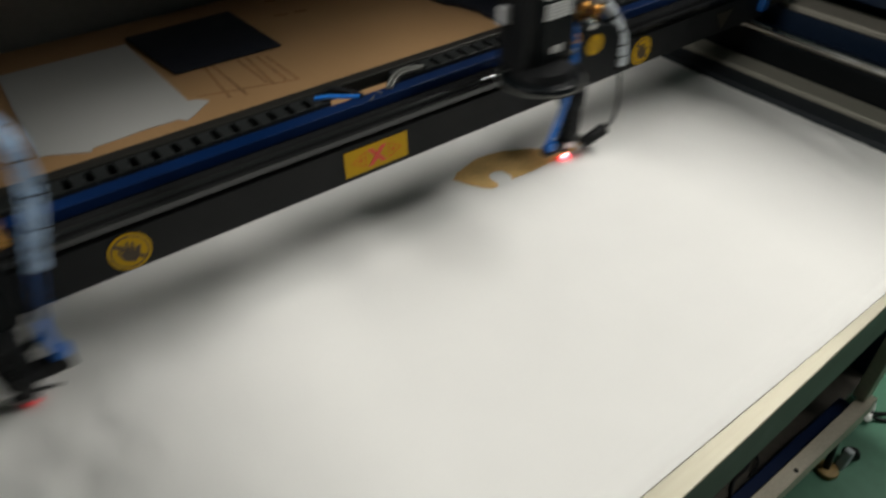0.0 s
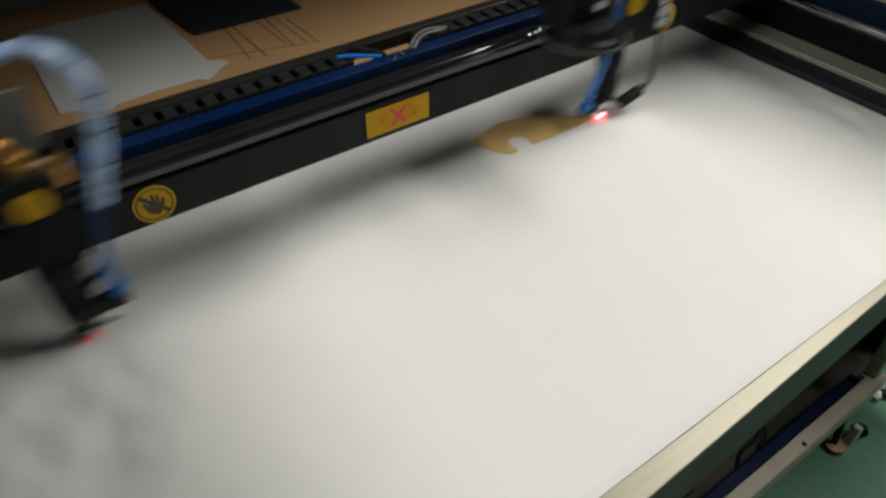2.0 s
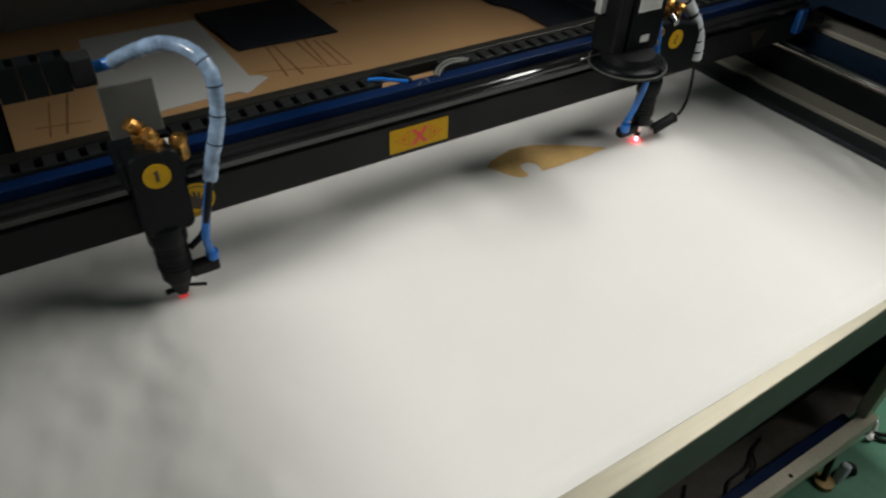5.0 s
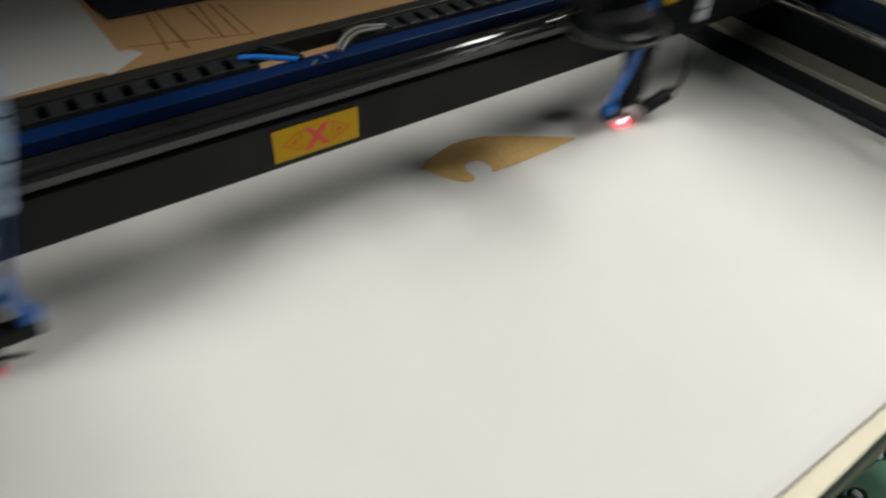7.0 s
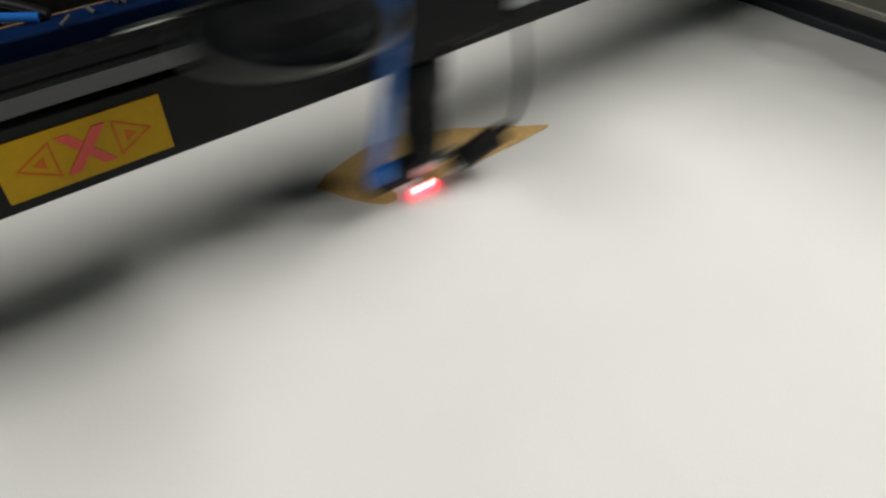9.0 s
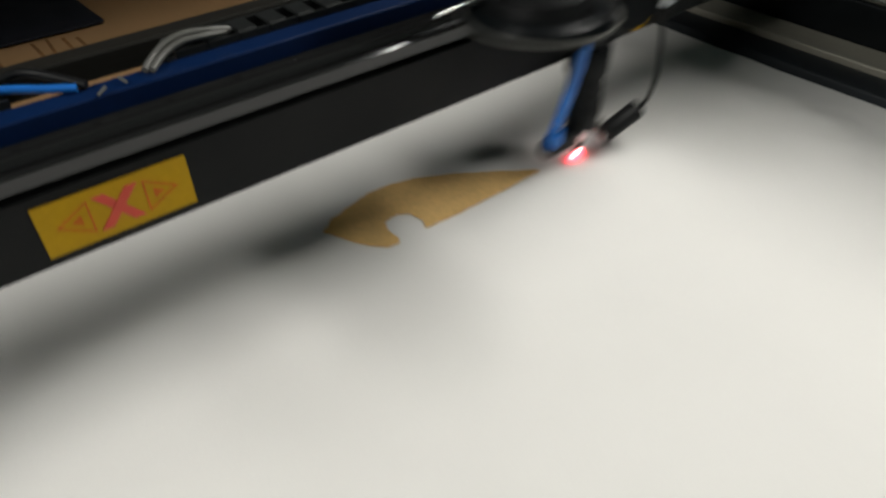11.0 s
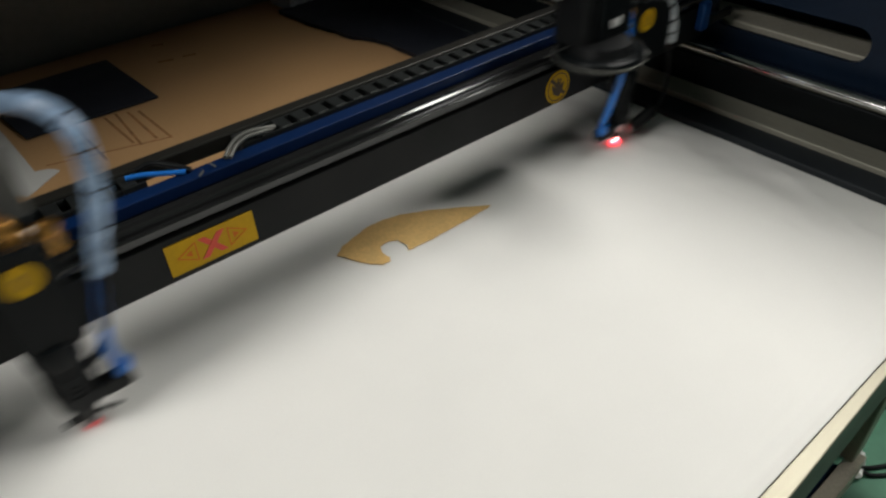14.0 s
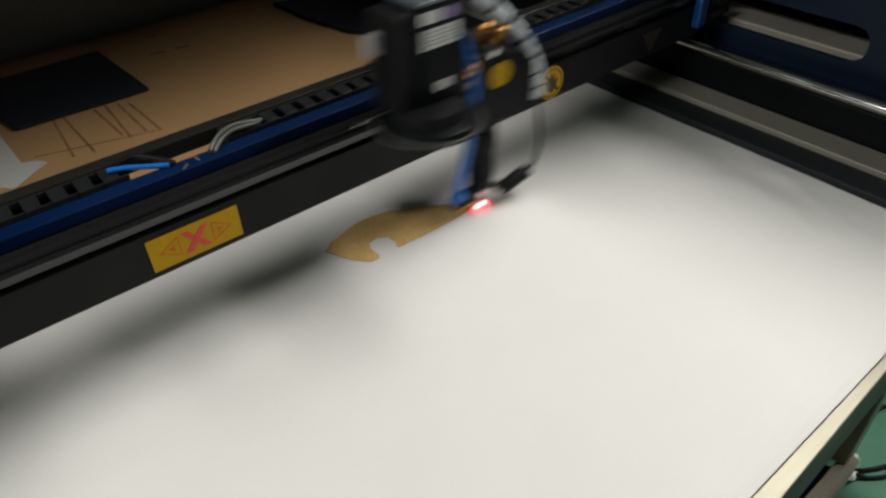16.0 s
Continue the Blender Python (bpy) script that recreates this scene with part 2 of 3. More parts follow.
# the third fixture is made up, to go with the added south fill
for lx, ly in ((-1.85, -0.08), (1.68, -0.42), (2.50, -1.30)):
    lamp = empty("ceiling_lamp", lx, ly, 2.78)
    for dy in (-0.5, 0.5):
        part("hanging_rod", rod((0, dy, 0.18), (0, dy, 0.62), 0.006), CHROME, lamp)
    part("housing", box(-0.12, 0.12, -0.7, 0.7, 0.0, 0.19, 0.01), WHITEP, lamp)
    for dx in (-0.05, 0.05):
        part("tube", rod((dx, -0.65, -0.02), (dx, 0.65, -0.02), 0.013), TUBE, lamp, "lit fluorescent tube", True)
    tagged(lamp, "white ceiling lamp out of view with two lit fluorescent tubes", "ceiling lamp", "ceiling lamps")

# ---- machine frame ----
cutter = empty("laser_cutter", 0, 0, 0)
tagged(cutter, "large navy blue flatbed laser cutter with aluminium front rail", "laser cutter")
part("bed", box(-1.0, 0.93, -0.50, 1.04, 0.78, 0.816, 0.003), BLACK, cutter, "black machine bed")
part("bed_spacer", box(-1.0, 0.875, -0.53, 0.235, 0.816, 0.846), GREY, cutter)
part("rear_bed", box(-1.0, 0.875, 0.238, 1.04, 0.816, 0.855, 0.002), BLACK, cutter, "black rear bed")
part("side_strip", box(0.88, 0.934, -0.56, 1.03, 0.80, 0.862, 0.003), STRIP, cutter, "dark grey inner side strip")
part("side_ledge", box(0.934, 0.990, -0.56, 1.03, 0.80, 0.870, 0.002), ALUDULL, cutter, "dull aluminium ledge")
part("rail_support", box(0.992, 1.008, -0.60, 1.03, 0.70, 0.922, 0.002), BLACK, cutter)
part("side_guide_rail", rod((1.000, -0.60, 0.931), (1.000, 1.0, 0.931), 0.010, seg=24), STEEL, cutter, "polished steel guide rail", True)
part("side_channel", box(1.009, 1.052, -0.60, 1.03, 0.70, 0.926, 0.003), NAVY, cutter, "navy side channel")


def side_panel():
    outer = round_poly(-0.62, 1.04, 0.70, 1.20, 0.01)
    hole = round_poly(-0.255, 0.02, 0.962, 1.02, 0.026)
    b = bmesh.new()
    for x in (1.052, 1.062):
        ev = []
        for poly in (outer, hole):
            vs = [b.verts.new((x, a, c)) for a, c in poly]
            ev += [b.edges.new((vs[i], vs[(i + 1) % len(vs)])) for i in range(len(vs))]
        bmesh.ops.triangle_fill(b, use_beauty=True, use_dissolve=False, edges=ev)
    for poly in (outer, hole):
        for i in range(len(poly)):
            (a, c), (d, e) = poly[i], poly[(i + 1) % len(poly)]
            b.faces.new([b.verts.new(v) for v in ((1.052, a, c), (1.052, d, e), (1.062, d, e), (1.062, a, c))])
    bmesh.ops.remove_doubles(b, verts=b.verts, dist=1e-5)
    return b


part("side_panel", side_panel(), NAVY, cutter, "navy side panel with a rounded opening")
for k in range(2):
    part("inner_ledge", box(1.075 + 0.05 * k, 1.118 + 0.05 * k, -0.5, 0.9, 0.93, 0.968 - 0.006 * k, 0.003), LEDGEDARK, cutter)
part("side_wall", box(1.19, 1.22, -0.66, 1.08, 0.45, 1.80, 0.006), NAVY, cutter, "navy outer wall")
part("side_wall", box(-1.12, -1.09, -0.66, 1.08, 0.05, 1.80, 0.006), NAVY, cutter, "navy outer wall")
part("rear_wall", box(-1.09, 1.19, 1.05, 1.08, 0.05, 1.42, 0.004), REARPAINT, cutter, "dark grey rear wall")
# out-of-view hood, added to keep lamp light off the back of the board
part("unseen_rear_hood", box(-1.09, 1.19, 0.38, 1.05, 1.35, 1.38, 0.004), NAVY, cutter)
part("base_panel", box(-1.09, 1.03, -0.482, -0.452, 0.08, 0.150, 0.003), BLUE, cutter, "blue lower inner lip")
part("storage_tray", box(-1.09, 1.19, -0.452, -0.36, 0.08, 0.105), TRAYPAINT, cutter, "dusty dark tray below the front rail")
part("side_skirt", box(1.192, 1.218, -0.465, 1.08, 0.02, 0.45), NAVY, cutter)
part("inner_back", box(-1.09, 1.19, -0.36, -0.35, 0.05, 0.79), BLACK, cutter)
SILL = [(-1.09, -0.5378), (-1.09, -0.580), (-0.03, -0.567), (0.60, -0.5475), (1.05, -0.5455), (1.05, -0.5378)]
part("front_rail", plate(SILL, 0.758, 0.853), GREY, cutter, "grey front profile")
part("front_rail_cap", plate(SILL, 0.853, 0.857, bevel=0.0008), ALU, cutter, "brushed aluminium cap with fine scratches")
part("lower_rail", box(-1.09, 1.07, -0.514, -0.483, 0.120, 0.175, 0.002), LOWER, cutter, "worn metal lower rail")
part("rail_lip", box(-1.09, 1.03, -0.5165, -0.5142, 0.120, 0.179, 0.0008), LOWER, cutter)
for k in range(4):
    part("bolt_hole", rod((-0.70 + 0.48 * k, -0.505, 0.1745), (-0.70 + 0.48 * k, -0.505, 0.1757), 0.0055), BLACK, cutter)
for px in (-1.06, 1.05):
    part("corner_post", box(px - 0.02, px + 0.02, -0.500, -0.470, 0.176, 0.757, 0.003), LOWER, cutter, "worn metal corner post")
for px in (-0.94, 0.94):
    foot = part("levelling_foot", rod((px, -0.522, 0.0), (px, -0.522, 0.016), 0.026, bevel=0.004), DULLBRASS, cutter, "dull brass levelling foot", True)
    part("stem", rod((px, -0.518, 0.014), (px, -0.505, 0.121), 0.008), RUBBER, foot)
    part("caster_bracket", plate([(px + 0.030, 0.0), (px + 0.062, 0.0), (px + 0.066, 0.030), (px + 0.054, 0.062), (px + 0.040, 0.062), (px + 0.032, 0.030)], -0.545, -0.524, "y", 0.003), WRAP, cutter, "shiny caster bracket")
    part("caster_wheel", rod((px + 0.070, -0.540, 0.020), (px + 0.085, -0.530, 0.020), 0.020, bevel=0.003), RUBBER, cutter, "", True)
part("limit_block", box(0.954, 0.976, -0.016, -0.0005, 0.980, 1.030, 0.004), DEEPBLUE, cutter, "bright blue plastic block")
# cover plate in a lighter blue than the other painted steel
part("rear_cover", plate([(1.075, 0.33), (1.020, 0.245), (1.014, 0.185), (1.126, 0.185), (1.160, 0.33)], 0.972, 0.985, bevel=0.001), REARBLUE, cutter, "lighter blue cover plate behind the beam")
part("cover_edge", box(1.006, 1.0135, 0.185, 0.33, 0.972, 0.987, 0.001), ALUDULL, cutter)
part("cover_stand", box(1.063, 1.10, 0.20, 0.30, 0.70, 0.9715, 0.002), NAVY, cutter)
part("block_bracket", box(0.976, 1.0525, -0.012, -0.004, 0.984, 1.000, 0.002), BLACK, cutter)

# ---- gantry beam ----
beam = empty("gantry_beam", 0, 0, 0)
tagged(beam, "black gantry beam with steel guide rail and blue cable tray", "gantry beam")
XL, XR = -1.02, 0.985
part("face_plate", box(XL, XR, 0.0, 0.012, 0.962, 1.018, 0.0012), BLACKFACE, beam, "satin black face plate")
part("core", box(XL, XR, 0.012, 0.055, 0.964, 1.036, 0.002), BLACK, beam)
RAILSHAPE = [(-0.006, 1.034), (-0.006, 1.0372), (-0.0045, 1.0390), (-0.0012, 1.0390), (0.0004, 1.0372), (0.0030, 1.0372), (0.0042, 1.0432), (0.0062, 1.0452), (0.0135, 1.0452), (0.0140, 1.0444), (0.0150, 1.0444), (0.0155, 1.0452), (0.0210, 1.0452), (0.0240, 1.0420), (0.030, 1.0400), (0.030, 1.034)]
part("guide_rail", plate(RAILSHAPE, XL, XR, "x"), RAIL, beam, "dark steel guide rail with shiny edges")
part("rail_groove_strip", box(XL, XR, 0.006, 0.013, 1.020, 1.033), RAIL, beam)
part("cable_tray", box(XL, XR, 0.036, 0.058, 1.037, 1.052, 0.0015), BLUE, beam, "blue cable tray")
part("rear_bar", box(XL, XR, 0.089, 0.109, 1.040, 1.060, 0.002), REARBAR, beam, "dull grey rear bar")
part("tray_floor", box(XL, 0.022, 0.0585, 0.0885, 1.037, 1.041), BLACK, beam)
part("tray_floor", box(0.13, XR, 0.0585, 0.0885, 1.037, 1.041), BLACK, beam)
for k in range(40):
    x = XL + 0.03 + 0.05 * k
    part("rail_bolt", rod((x, 0.0145, 1.0440), (x, 0.0145, 1.0458), 0.0024, seg=12), RAIL, beam)
part("tray_clip", box(0.828, 0.862, 0.040, 0.066, 1.0525, 1.0560, 0.001), GREY, beam, "dull metal clip across the tray")
part("tray_clip", box(0.880, 0.950, 0.038, 0.060, 1.0525, 1.0560, 0.001), GREY, beam, "dull metal clip across the tray")
end = part("end_carriage", box(0.986, 1.046, 0.070, 0.165, 0.943, 1.050, 0.006), BLACK, beam, "black end carriage riding on the side rail")


def tri(cx, cz, s, flip=1):
    return [(cx - flip * s, cz), (cx + flip * s * 0.8, cz - s), (cx + flip * s * 0.8, cz + s)]


def outline(poly, w, y0, y1):
    """A closed line of width w along poly."""
    c = Vector((sum(p[0] for p in poly) / len(poly), sum(p[1] for p in poly) / len(poly)))
    b = bmesh.new()
    n = len(poly)
    ins = [tuple(Vector(p) + (c - Vector(p)).normalized() * w) for p in poly]
    for i in range(n):
        q = [poly[i], poly[(i + 1) % n], ins[(i + 1) % n], ins[i]]
        join(b, plate(q, y0, y1, "y"))
    return b


axis = part("axis_sticker", plate(round_poly(0.0, 0.104, 0.970, 1.010, 0.001, 2), -0.0012, -0.0001, "y"), YELLOW, beam, "yellow sticker with a red letter X between two triangles")
for f, cx in ((1, 0.023), (-1, 0.081)):
    part("triangle", outline(tri(cx, 0.990, 0.013, f), 0.0026, -0.0016, -0.0012), FADEDINK, axis, "faded red triangle outline")
    part("triangle_core", plate(tri(cx + 0.001 * f, 0.990, 0.0042, f), -0.0016, -0.0012, "y"), FADEDINK, axis)
for s in (1, -1):
    w = 0.0042
    part("letter_x_stroke", plate([(0.052 - s * 0.0115 - w, 0.9765), (0.052 - s * 0.0115 + w, 0.9765), (0.052 + s * 0.0115 + w, 1.0035), (0.052 + s * 0.0115 - w, 1.0035)], -0.0018 - 0.0002 * s, -0.0012, "y"), REDINK, axis, "bold red stroke of the X")


def hand_sign(cx):
    cz = 0.990
    sign = part("hand_sticker", rod((cx, -0.0012, cz), (cx, -0.0001, cz), 0.0255, seg=48), YELLOW, beam, "round yellow warning sticker with a dark raised palm")
    part("sticker_ring", ring_plate(cx, cz, 0.0205, 0.0222, -0.0016, -0.0012), DARKINK, sign)
    palm = [(-0.009, -0.010), (0.002, -0.016), (0.009, -0.009), (0.0135, 0.004), (0.0105, 0.0065), (0.006, -0.001), (0.0065, 0.012), (0.0040, 0.0125), (0.0025, 0.002), (0.0005, 0.0145), (-0.0025, 0.0140), (-0.0025, 0.002), (-0.0060, 0.0120), (-0.0085, 0.0105), (-0.0065, 0.000), (-0.0115, 0.006), (-0.0135, 0.0035)]
    part("palm_symbol", plate([(cx + a, cz + c) for a, c in palm], -0.0017, -0.0012, "y"), DARKINK, sign)
    d = 0.0018
    part("bar_stroke", plate([(cx - 0.0145 - d, cz + 0.0145 - d), (cx - 0.0145 + d, cz + 0.0145 + d), (cx + 0.0145 + d, cz - 0.0145 + d), (cx + 0.0145 - d, cz - 0.0145 - d)], -0.0020, -0.0017, "y"), DARKINK, sign)


hand_sign(-0.294)
hand_sign(0.609)
part("triangle_sticker", plate([(0.821, 1.004), (0.846, 0.969), (0.872, 1.004)], -0.0012, -0.0001, "y"), WORNPRINT, beam, "worn dark triangle sticker")


# ---- cable chains lying in the tray ----
def link_mesh(pitch, width, tall):
    b = box(0.0, pitch * 0.62, 0.002, width - 0.002, tall - 0.003, tall, 0.0008, seg=1)
    box(0.0, pitch * 0.96, 0.0, 0.003, 0.0, tall - 0.001, bm=b)
    box(0.0, pitch * 0.96, width - 0.003, width, 0.0, tall - 0.001, bm=b)
    box(0.0, pitch * 0.62, 0.002, width - 0.002, 0.0, 0.0025, bm=b)
    return b


LINK = bpy.data.meshes.new("chain_link")
_b = link_mesh(0.0262, 0.0295, 0.017)
bmesh.ops.recalc_face_normals(_b, faces=_b.faces)
_b.to_mesh(LINK)
_b.free()
LINK.materials.append(CHAINM)


TALL_LINK = bpy.data.meshes.new("chain_link")
_b = link_mesh(0.0262, 0.0295, 0.043)
box(0.0, 0.0255, 0.010, 0.026, 0.004, 0.036, bm=_b)
bmesh.ops.recalc_face_normals(_b, faces=_b.faces)
_b.to_mesh(TALL_LINK)
_b.free()
TALL_LINK.materials.append(BLACK)


def chain(parent, x, y, z, count, step, link=LINK):
    for k in range(count):
        ob = new("chain_link", link)
        ob.parent = parent
        ob.matrix_local = pose(x + step * 0.0262 * k, y, z)


west_chain = empty("cable_chain", -1.0, 0.059, 1.041)
tagged(west_chain, "dark plastic cable chain lying in the beam tray", "cable chain", "cable chains")
chain(west_chain, 0, 0, 0, 39, 1)

# the east chain lies in the tray from its anchor, turns up in a bend and runs back to head two
PITCH, ANCHOR, BEND_R, REST = 0.0262, 0.135, 0.057, 17
east_chain = empty("cable_chain", ANCHOR, 0.059, 1.041)
tagged(east_chain, "dark plastic cable chain rolling up from the tray to the head", "cable chain", "cable chains")
chain(east_chain, 0, 0, 0, REST, 1)
ROLLING = []
for k in range(REST, 38):
    ob = new("chain_link", LINK)
    ob.parent = east_chain
    ROLLING.append((ob, k * PITCH))


def link_pose(s, head):
    """Pose of the link that lies s along the chain, with head two at the given place on the beam."""
    low = 0.4905 + (head + 0.02) / 2 - ANCHOR
    if s < low:
        return pose(s, 0, 0)
    turn = (s - low) / BEND_R
    if turn < math.pi:
        return pose(low + BEND_R * math.sin(turn), 0, BEND_R * (1 - math.cos(turn)), 0, -math.degrees(turn), 0)
    return pose(low - (s - low - math.pi * BEND_R), 0, 2 * BEND_R, 0, -180, 0)


lead = pipe([(0.108, 0.050, 1.0545), (0.119, 0.060, 1.0580), (0.133, 0.065, 1.0635), (0.150, 0.066, 1.0655), (0.168, 0.064, 1.0635), (0.182, 0.066, 1.0600)], 0.0026)
tagged(part("signal_cable", pipe([(0.112, 0.046, 1.0545), (0.126, 0.057, 1.0585), (0.142, 0.061, 1.0625), (0.160, 0.061, 1.0620), (0.178, 0.064, 1.0595)], 0.0024), PLATEGREY, None, "", True), "grey cable crossing from the blue tray into a chain", "cable", "tray cables")
tagged(part("signal_cable", lead, PLATEGREY, None, "", True), "grey cable crossing from the blue tray into a chain", "cable", "tray cables")
lead = pipe([(0.004, 0.074, 1.0610), (0.022, 0.069, 1.0600), (0.042, 0.061, 1.0570), (0.062, 0.052, 1.0548)], 0.0030)
tagged(part("air_hose", lead, HOSE, None, "", True), "bright blue hose end lying on the beam tray", "hose")
tagged(part("rubber_lead", pipe([(0.018, 0.084, 1.060), (0.036, 0.082, 1.063), (0.054, 0.066, 1.060), (0.068, 0.052, 1.0550)], 0.0032), RUBBER, None, "", True), "black rubber lead lying beside the blue hose", "cable")
for x, y, d in ((0.070, 0.035, 0.5), (0.092, 0.041, 2.0)):
    tagged(part("cable_tie", rod((x, y, 1.0535), (x + 0.008 * math.cos(d), y + 0.006 * math.sin(d), 1.0565), 0.0012, seg=8), PLATEGREY), "small pale cable tie end on the beam", "cable tie", "cable ties")

for y, drop in ((0.098, 0.10), (0.060, 0.13), (0.022, 0.09), (-0.031, 0.12)):
    strand = pipe([(1.046, y + 0.01, 1.195), (1.044, y, 1.12), (1.0455, y - 0.008, 1.20 - drop - 0.03)], 0.0042)
    tagged(part("control_cable", strand, RUBBER, None, "", True), "black cable hanging down the navy side panel", "cable", "control cables")
tagged(part("cable_plug", rod((1.043, 0.046, 1.034), (1.045, 0.050, 1.066), 0.0068, 0.0058, bevel=0.001), WHITEP, None, "", True), "small white plastic cable plug at the side panel", "plug")

# ---- cloth on the bed ----
def cloth_height(x, y):
    h = 0.0012 * noise.noise(Vector((x * 7, y * 9, 0.3)))
    left = max(0.0, min(1.0, (-0.10 - x) / 0.35))
    right = max(0.0, min(1.0, (x - 0.60) / 0.2))
    h += (0.0044 * left + 0.0046 * right) * noise.noise(Vector((x * 22 + 4 * y, y * 13, 1.7)))
    h += 0.0017 * (left + right) * noise.noise(Vector((x * 46 - 9 * y, y * 38, 4.0)))
    h += 0.0055 * math.exp(-((x - 0.845) / 0.014) ** 2 - ((y + 0.275 + 0.6 * (x - 0.845)) / 0.022) ** 2)
    e = y + 0.5355
    h += 0.0035 * math.exp(-((e - 0.012) / 0.008) ** 2) - 0.0012 * math.exp(-((e - 0.030) / 0.007) ** 2)
    fold = (x - 0.80) - 0.35 * (y + 0.40)
    h += 0.003 * right * math.exp(-(fold / 0.012) ** 2)
    return BED + h * min(1.0, max(0.25, (0.885 - x) / 0.05))


def cloth_mesh():
    b = bmesh.new()
    ys = [-0.5355 + 0.004 * k for k in range(14)] + [-0.4795 + 0.0098 * k for k in range(1, 84)]
    xs = [-1.0 + 0.009397 * k for k in range(201)]
    grid = [[b.verts.new((x, y, cloth_height(x, y))) for x in xs] for y in ys]
    for r, s in zip(grid, grid[1:]):
        for i in range(len(xs) - 1):
            b.faces.new((r[i], r[i + 1], s[i + 1], s[i]))
    for edge in ([g[0] for g in grid], [g[-1] for g in grid], grid[0], grid[-1]):
        low = [b.verts.new((v.co.x, v.co.y, v.co.z - 0.004)) for v in edge]
        for i in range(len(edge) - 1):
            b.faces.new((edge[i], edge[i + 1], low[i + 1], low[i]))
    return b


cloth = part("fabric_sheet", cloth_mesh(), CLOTH, None, "", True)
tagged(cloth, "white fabric sheet laid flat on the cutting bed", "fabric")


def draped(poly, lift):
    """A patch that lies on the cloth inside the outline poly."""
    b = plate(poly, 0, 0.0006)
    bmesh.ops.triangulate(b, faces=b.faces)
    bmesh.ops.subdivide_edges(b, edges=b.edges, cuts=2, use_grid_fill=True)
    for v in b.verts:
        v.co.z += cloth_height(v.co.x, v.co.y) + lift
    return b


def rough_edge(poly, n, amp):
    out = []
    for i, p in enumerate(poly):
        q = poly[(i + 1) % len(poly)]
        for k in range(n):
            u = k / n
            x, y = p[0] + (q[0] - p[0]) * u, p[1] + (q[1] - p[1]) * u
            out.append((x + amp * noise.noise(Vector((x * 90, y * 90, 1))), y + amp * noise.noise(Vector((x * 90, y * 90, 7)))))
    return out


SCAR = [(0.223, 0.044), (0.240, 0.056), (0.262, 0.062), (0.294, 0.069), (0.322, 0.067), (0.348, 0.060), (0.386, 0.041), (0.418, 0.019), (0.462, -0.014), (0.420, -0.0165), (0.380, -0.0165), (0.345, -0.0165), (0.303, -0.0145), (0.309, -0.003), (0.306, 0.014), (0.296, 0.021), (0.280, 0.019), (0.273, 0.006), (0.276, -0.010), (0.272, -0.017), (0.259, -0.015), (0.247, -0.002), (0.239, 0.012)]
part("scorched_patch", draped(rough_edge(SCAR, 5, 0.0018), 0.0012), CHAR, cloth, "tan brown laser engraved patch")

# ---- board and sheets behind the beam ----
board = part("wooden_board", box(-0.491, 0.738, 0.252, 1.03, 0.8553, 0.8600, 0.001), BOARD)
tagged(board, "tan wooden board with burnt cut lines on the bed", "board")
for a, c in (((0.054, 0.690), (0.041, 0.529)), ((0.071, 0.696), (0.073, 0.520)), ((0.124, 0.678), (0.129, 0.544)), ((0.145, 0.681), (0.137, 0.528)), ((0.165, 0.670), (0.166, 0.530)), ((0.182, 0.659), (0.187, 0.515)), ((-0.010, 0.573), (0.187, 0.518)), ((-0.411, 0.639), (-0.43, 0.497)), ((-0.374, 0.657), (-0.402, 0.497)), ((-0.449, 0.544), (-0.355, 0.526)), ((0.326, 0.955), (0.350, 0.945)), ((0.300, 0.854), (0.332, 0.845)), ((0.352, 0.846), (0.380, 0.838))):
    d = (Vector(c) - Vector(a)).normalized()
    w = Vector((-d.y, d.x)) * (0.005 if a[1] > 0.8 else 0.0024 if a[1] > 0.65 else 0.0016)
    q = [tuple(Vector(p) + s * w) for p, s in ((a, 1), (c, 1), (c, -1), (a, -1))]
    part("burnt_line", plate(q, 0.8599, 0.8604), SCORCH, board, "dark burnt cut line")
PAPERLINE = [(-0.319, 0.527), (-0.298, 0.523), (-0.237, 0.488), (-0.23, 0.502), (-0.119, 0.507), (-0.072, 0.505), (-0.061, 0.49), (0.002, 0.539), (-0.01, 0.556), (-0.03, 0.563), (-0.041, 0.906), (-0.307, 0.909)]
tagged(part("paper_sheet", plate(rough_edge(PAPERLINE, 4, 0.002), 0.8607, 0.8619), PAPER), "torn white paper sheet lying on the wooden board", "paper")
tagged(part("black_sheet", plate([(-0.034, 0.931), (0.219, 0.935), (0.231, 0.68), (-0.01, 0.686)], 0.8631, 0.8665), DARKSHEET), "black flat sheet lying on the wooden board", "sheet")
MAT = [(0.634, 0.921), (0.645, 0.78), (0.658, 0.714), (0.664, 0.665), (0.691, 0.61), (0.702, 0.571), (0.704, 0.493), (0.714, 0.29), (0.86, 0.29), (0.86, 0.921)]
tagged(part("black_cloth", plate(rough_edge(MAT, 4, 0.004), 0.8610, 0.8695), DARKSHEET), "black cloth with a wavy edge covering the board", "cloth")


duct = pipe([(0.66, 0.960, 0.885), (0.76, 0.965, 0.885), (0.88, 0.940, 0.885)], 0.048, 20, None, 10, 0.07)
tagged(part("exhaust_duct", duct, WRAP, None, "", True), "pale ribbed flexible duct lying at the back of the bed", "duct")


